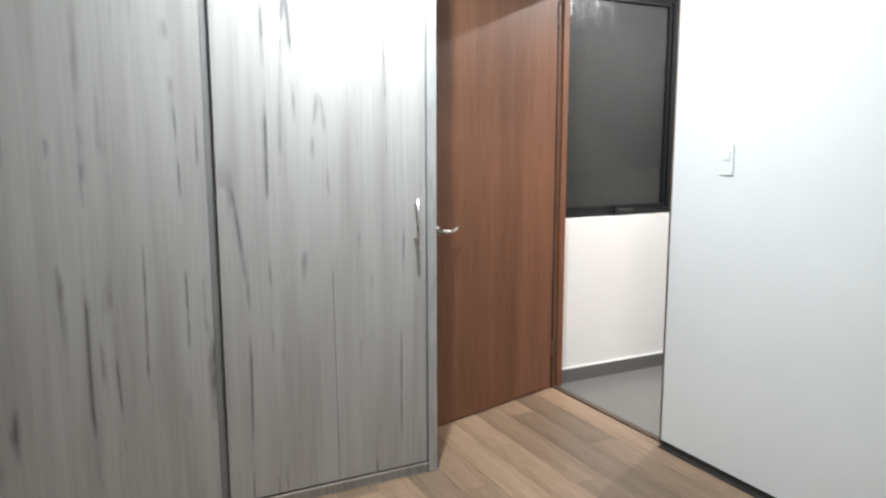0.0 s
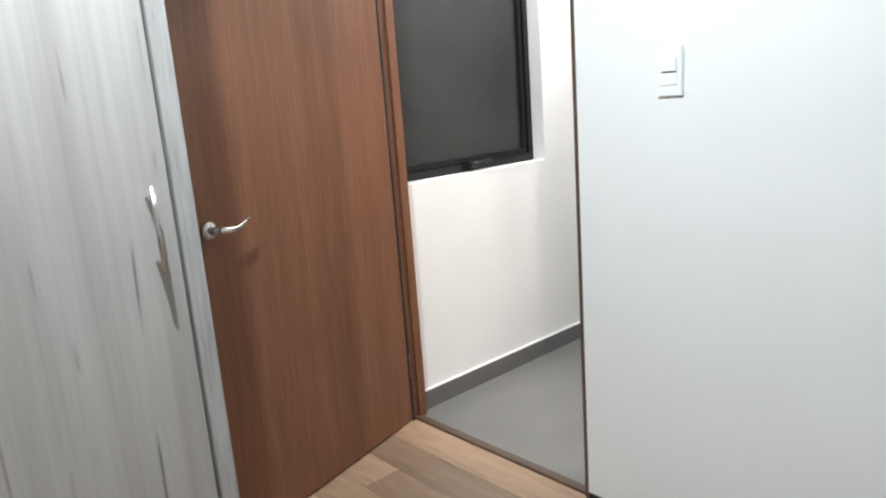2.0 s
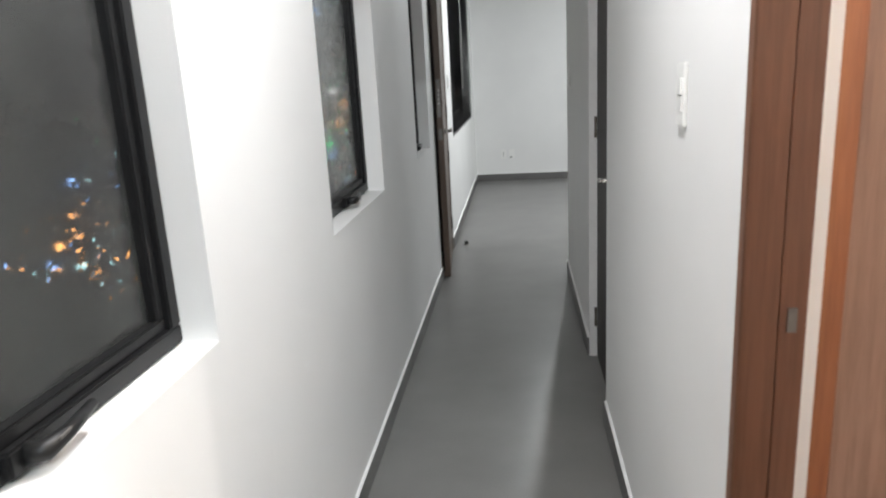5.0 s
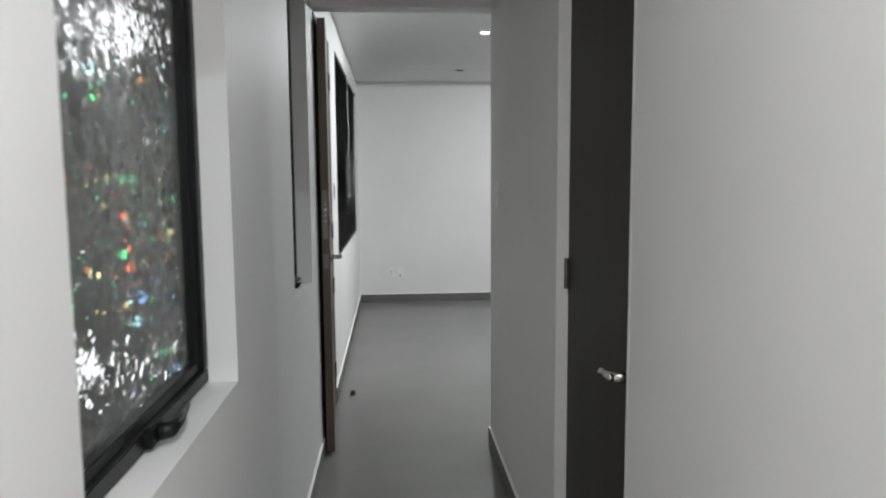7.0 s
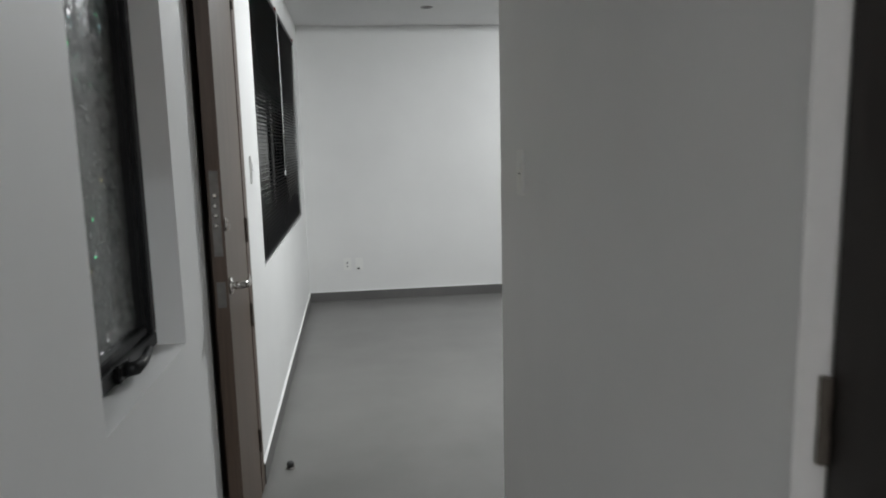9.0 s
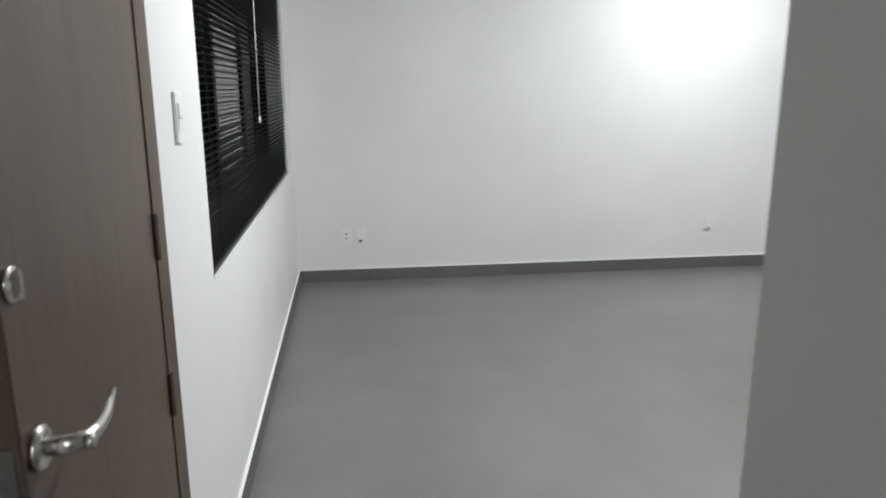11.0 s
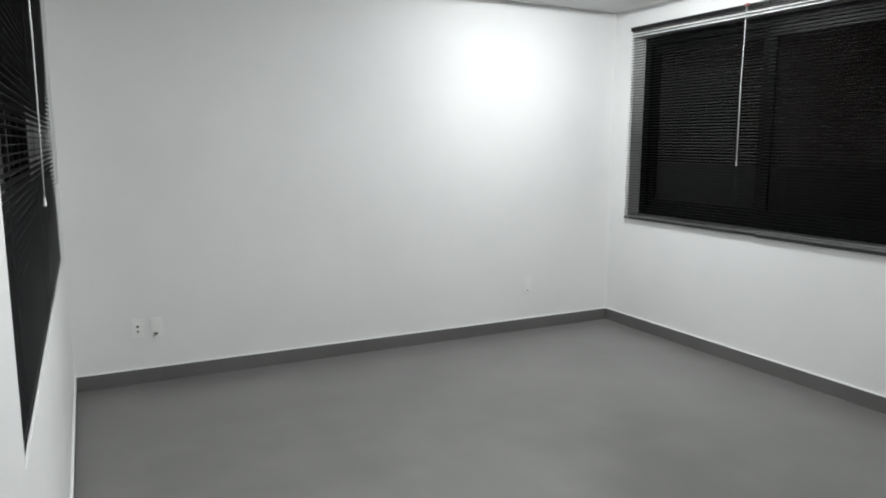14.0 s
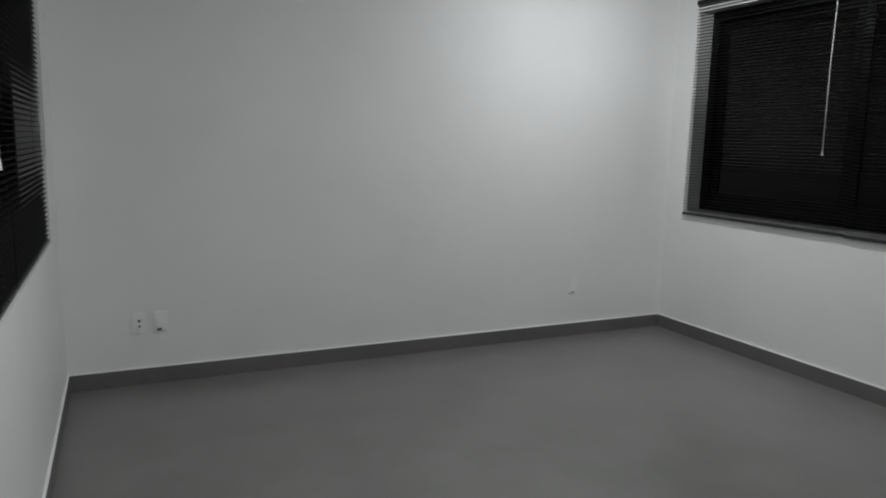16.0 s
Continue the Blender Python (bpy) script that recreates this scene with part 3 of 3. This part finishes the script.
def room_window(side, y0, y1, z0, z1, panes, label):
    """Black sliding window set in the east (side = 1) or west (side = -1) wall."""
    face = XR if side > 0 else 0.0
    t = thing("window", (face, (y0 + y1) / 2, z0), label, "window", "", "structure")
    a, b = sorted((face + side * 0.115, face + side * 0.185))
    f = 0.07
    boxes("window_frame", [(a, b, y0 + 0.002, y1 - 0.002, z0 + 0.002, z0 + f), (a, b, y0 + 0.002, y1 - 0.002, z1 - f, z1 - 0.002),
                           (a, b, y0 + 0.002, y0 + f, z0 + f, z1 - f), (a, b, y1 - f, y1 - 0.002, z0 + f, z1 - f)], DEEPBLACK, t, "", 0.003)
    step = (y1 - y0 - 2 * f) / panes
    for k in range(panes):
        c, d, s = y0 + f + k * step, y0 + f + (k + 1) * step, 0.062
        e = a + 0.012 + 0.022 * (k % 2)
        boxes("sash", [(e, e + 0.022, c, d, z0 + f, z0 + f + s), (e, e + 0.022, c, d, z1 - f - s, z1 - f), (e, e + 0.022, c, c + s, z0 + f + s, z1 - f - s), (e, e + 0.022, d - s, d, z0 + f + s, z1 - f - s)], DEEPBLACK, t, "", 0.002)
        p = boxes("pane", [(e + 0.008, e + 0.013, c + s, d - s, z0 + f + s, z1 - f - s)], CLEAR, t)
        p.visible_shadow = False


room_window(1, *RW, 0.955, 2.385, 2, "wide black sliding window with dark night behind it")
room_window(-1, *BLW, 0.906, 2.405, 3, "wide black sliding window behind blinds, dark night outside")


def slat_mesh(length, tilt):
    bm = bmesh.new()
    rows = []
    for k in range(4):
        u = (k / 3 - 0.5) * 0.025
        h = 0.0022 * (1 - (2 * k / 3 - 1) ** 2)
        c, s = math.cos(tilt), math.sin(tilt)
        rows.append([[bm.verts.new((u * c - (h + w) * s, y, u * s + (h + w) * c)) for y in (-length / 2, length / 2)] for w in (0.0, -0.0005)])
    for a, b in zip(rows, rows[1:]):
        bm.faces.new((a[0][0], b[0][0], b[0][1], a[0][1]))
        bm.faces.new((a[1][1], b[1][1], b[1][0], a[1][0]))
    bm.faces.new((rows[0][0][1], rows[0][1][1], rows[0][1][0], rows[0][0][0]))
    bm.faces.new((rows[-1][0][0], rows[-1][1][0], rows[-1][1][1], rows[-1][0][1]))
    return mesh_of("slat", bm, BLIND)


def venetian_blind(x, y0, y1, z0, z1, side, cord_y, cord_z, label):
    """A blind with its back to the wall; side: the way into the room along x."""
    t = thing("venetian_blind", (x, (y0 + y1) / 2, z1), label, "blind", "room blinds")
    boxes("head_rail", [(x - 0.016, x + 0.016, y0, y1, z1 - 0.03, z1)], BLIND, t, "", 0.002)
    boxes("bottom_rail", [(x - 0.013, x + 0.013, y0, y1, z0, z0 + 0.018)], RAIL, t, "", 0.004)
    me = slat_mesh(y1 - y0 - 0.004, radians(4) * side)
    n = int((z1 - z0 - 0.06) / 0.0215)
    for k in range(n):
        s = new("slat", me)
        s.parent, s.matrix_parent_inverse = t, t.matrix_world.inverted()
        s.location = (x, (y0 + y1) / 2, z0 + 0.035 + k * (z1 - z0 - 0.075) / (n - 1))
    for y in (y0 + 0.18, y1 - 0.18):
        bm = bmesh.new()
        for dx in (-0.0135, 0.0135):
            tube(bm, [(x + dx, y, z0 + 0.015), (x + dx, y, z1 - 0.028)], 0.0007, 5)
        part("ladder_cord", bm, BLIND, t)
    bm = bmesh.new()
    tube(bm, [(x + side * 0.026, cord_y, z1 - 0.02), (x + side * 0.030, cord_y + 0.004, (z1 + cord_z) / 2), (x + side * 0.027, cord_y, cord_z)], 0.0027, 8)
    wand = part("tilt_wand", bm, CORD, t, "thin pale tilt wand", 0, True)
    bm = bmesh.new()
    tube(bm, [(x + side * 0.027, cord_y, cord_z - 0.03), (x + side * 0.027, cord_y, cord_z)], [0.006, 0.004], 8)
    part("tassel", bm, CORD, wand)
    boxes("clip", [(x + side * 0.02 - 0.004, x + side * 0.02 + 0.004, cord_y - 0.015, cord_y + 0.02, z1 - 0.012, z1 + 0.004)], RED, t, "small red clip")


BX = XR - 0.019
venetian_blind(BX, 7.862, 9.156, 0.920, 2.460, -1, 8.03, 1.42, "black aluminium venetian blind, slats open, over the wide window")
venetian_blind(BX, 6.70, 7.857, 0.914, 2.460, -1, 6.95, 1.42, "wider black aluminium venetian blind, slats open, beside its twin")
venetian_blind(-0.017, 6.157, 7.52, 0.912, 2.402, 1, 7.42, 1.35, "black aluminium venetian blind, slats open, beside the switch")
venetian_blind(-0.017, 7.525, 8.908, 0.912, 2.402, 1, 8.80, 1.35, "black aluminium venetian blind, slats open, near the far corner")


def outlet(x, z, holes, label):
    t = thing("wall_outlet", (x, YF, z), label, "outlet", "wall outlets")
    boxes("plate", [(x - 0.037, x + 0.037, YF - 0.008, YF, z - 0.06, z + 0.06)], PLASTIC, t, "", 0.003)
    boxes("module", [(x - 0.022, x + 0.022, YF - 0.011, YF - 0.008, z - 0.034, z + 0.034)], PLASTIC, t, "", 0.001)
    for dx, dz, w, h in holes:
        boxes("socket_hole", [(x + dx - w, x + dx + w, YF - 0.0118, YF - 0.011, z + dz - h, z + dz + h)], SOCKET, t)


outlet(0.375, 0.365, [(0, 0.012, 0.008, 0.006), (0, -0.02, 0.006, 0.005)], "white plastic wall outlet above the grey skirting")
outlet(0.49, 0.365, [(-0.01, -0.045, 0.012, 0.007)], "white plastic wall plate with a dark socket hole")
outlet(3.34, 0.385, [(0, -0.05, 0.010, 0.003)], "single white plastic wall outlet near the corner")

# ---- outside ----
ground = structure("ground", [(-400, 400, -400, 400, -14.2, -14.0)], DARKGAP, "dark ground far below in the night", "ground")
random.seed(4)
HUES = [(1.0, 0.45, 0.12), (0.1, 1.0, 0.35), (0.25, 0.5, 1.0), (1.0, 0.85, 0.35), (1.0, 0.2, 0.08), (0.5, 0.95, 1.0), (1, 1, 1)]
LIGHTS = [glow("city_lamp_glass", h, 8) for h in HUES]
for k in range(52):
    near = k < 8
    eye = Vector((0.66, -0.36, 1.48)) if near else Vector((0.39, 1.02, 1.51))
    bearing = radians(random.gauss(34.5, 1.1) if near else random.uniform(12, 30))
    tilt = radians(random.gauss(-11, 2.0) if near else random.uniform(-15, 8))
    far = random.uniform(45, 60)
    c = eye + far * Vector((-math.sin(bearing), math.cos(bearing), math.tan(tilt)))
    c.z = max(c.z, -13.5)
    bm = bmesh.new()
    disc(bm, c, (1, 0, 0), random.uniform(0.15, 0.28) if near else random.uniform(0.22, 0.45), 0.2, 8, 0.05)
    tagged(part("city_light", bm, random.choice(LIGHTS), None), "small coloured city light far off in the night", "city light", "city lights", "stuff")
# Two added glowing discs imitate the room lamp's white glare on the film glass.
GLARE = glow("window_glare_glow", (0.95, 0.97, 1.0), 6)
for place in ((-6.4, 19.8, 5.2), (-8.0, 19.5, -3.5)):
    bm = bmesh.new()
    disc(bm, place, (0.4, -0.9, 0), 0.62, 0.15, 16, 0.05)
    tagged(part("glare_disc", bm, GLARE, None), "added glowing disc outside, stands in for lamp glare on the film glass", "flood light", "city lights", "stuff")

# ---- planks of the bedroom floor ----
PW, PL = 0.155, 1.25
plank_meshes = {}


def plank_mesh(length):
    key = round(length, 3)
    if key not in plank_meshes:
        bm = bmesh.new()
        box(bm, 0, length - 0.0012, 0, PW - 0.0012, -0.008, 0.0)
        plank_meshes[key] = mesh_of("plank", bm, PLANK)
    return plank_meshes[key]


row, y = 0, 0.019
while y - PW > -3.3:
    y -= PW
    x = 0.0 - (row * 0.47) % PL
    while x < BED_X:
        a, b = max(x, 0.0), min(x + PL, BED_X)
        if b - a > 0.05:
            p = new("plank", plank_mesh(b - a))
            p.parent = bed_floor
            p.location = (a, y, 0.0)
        x += PL
    row += 1
boxes("plank", [(0, BED_X, BED_Y, y - 0.001, -0.008, 0)], PLANK, bed_floor)
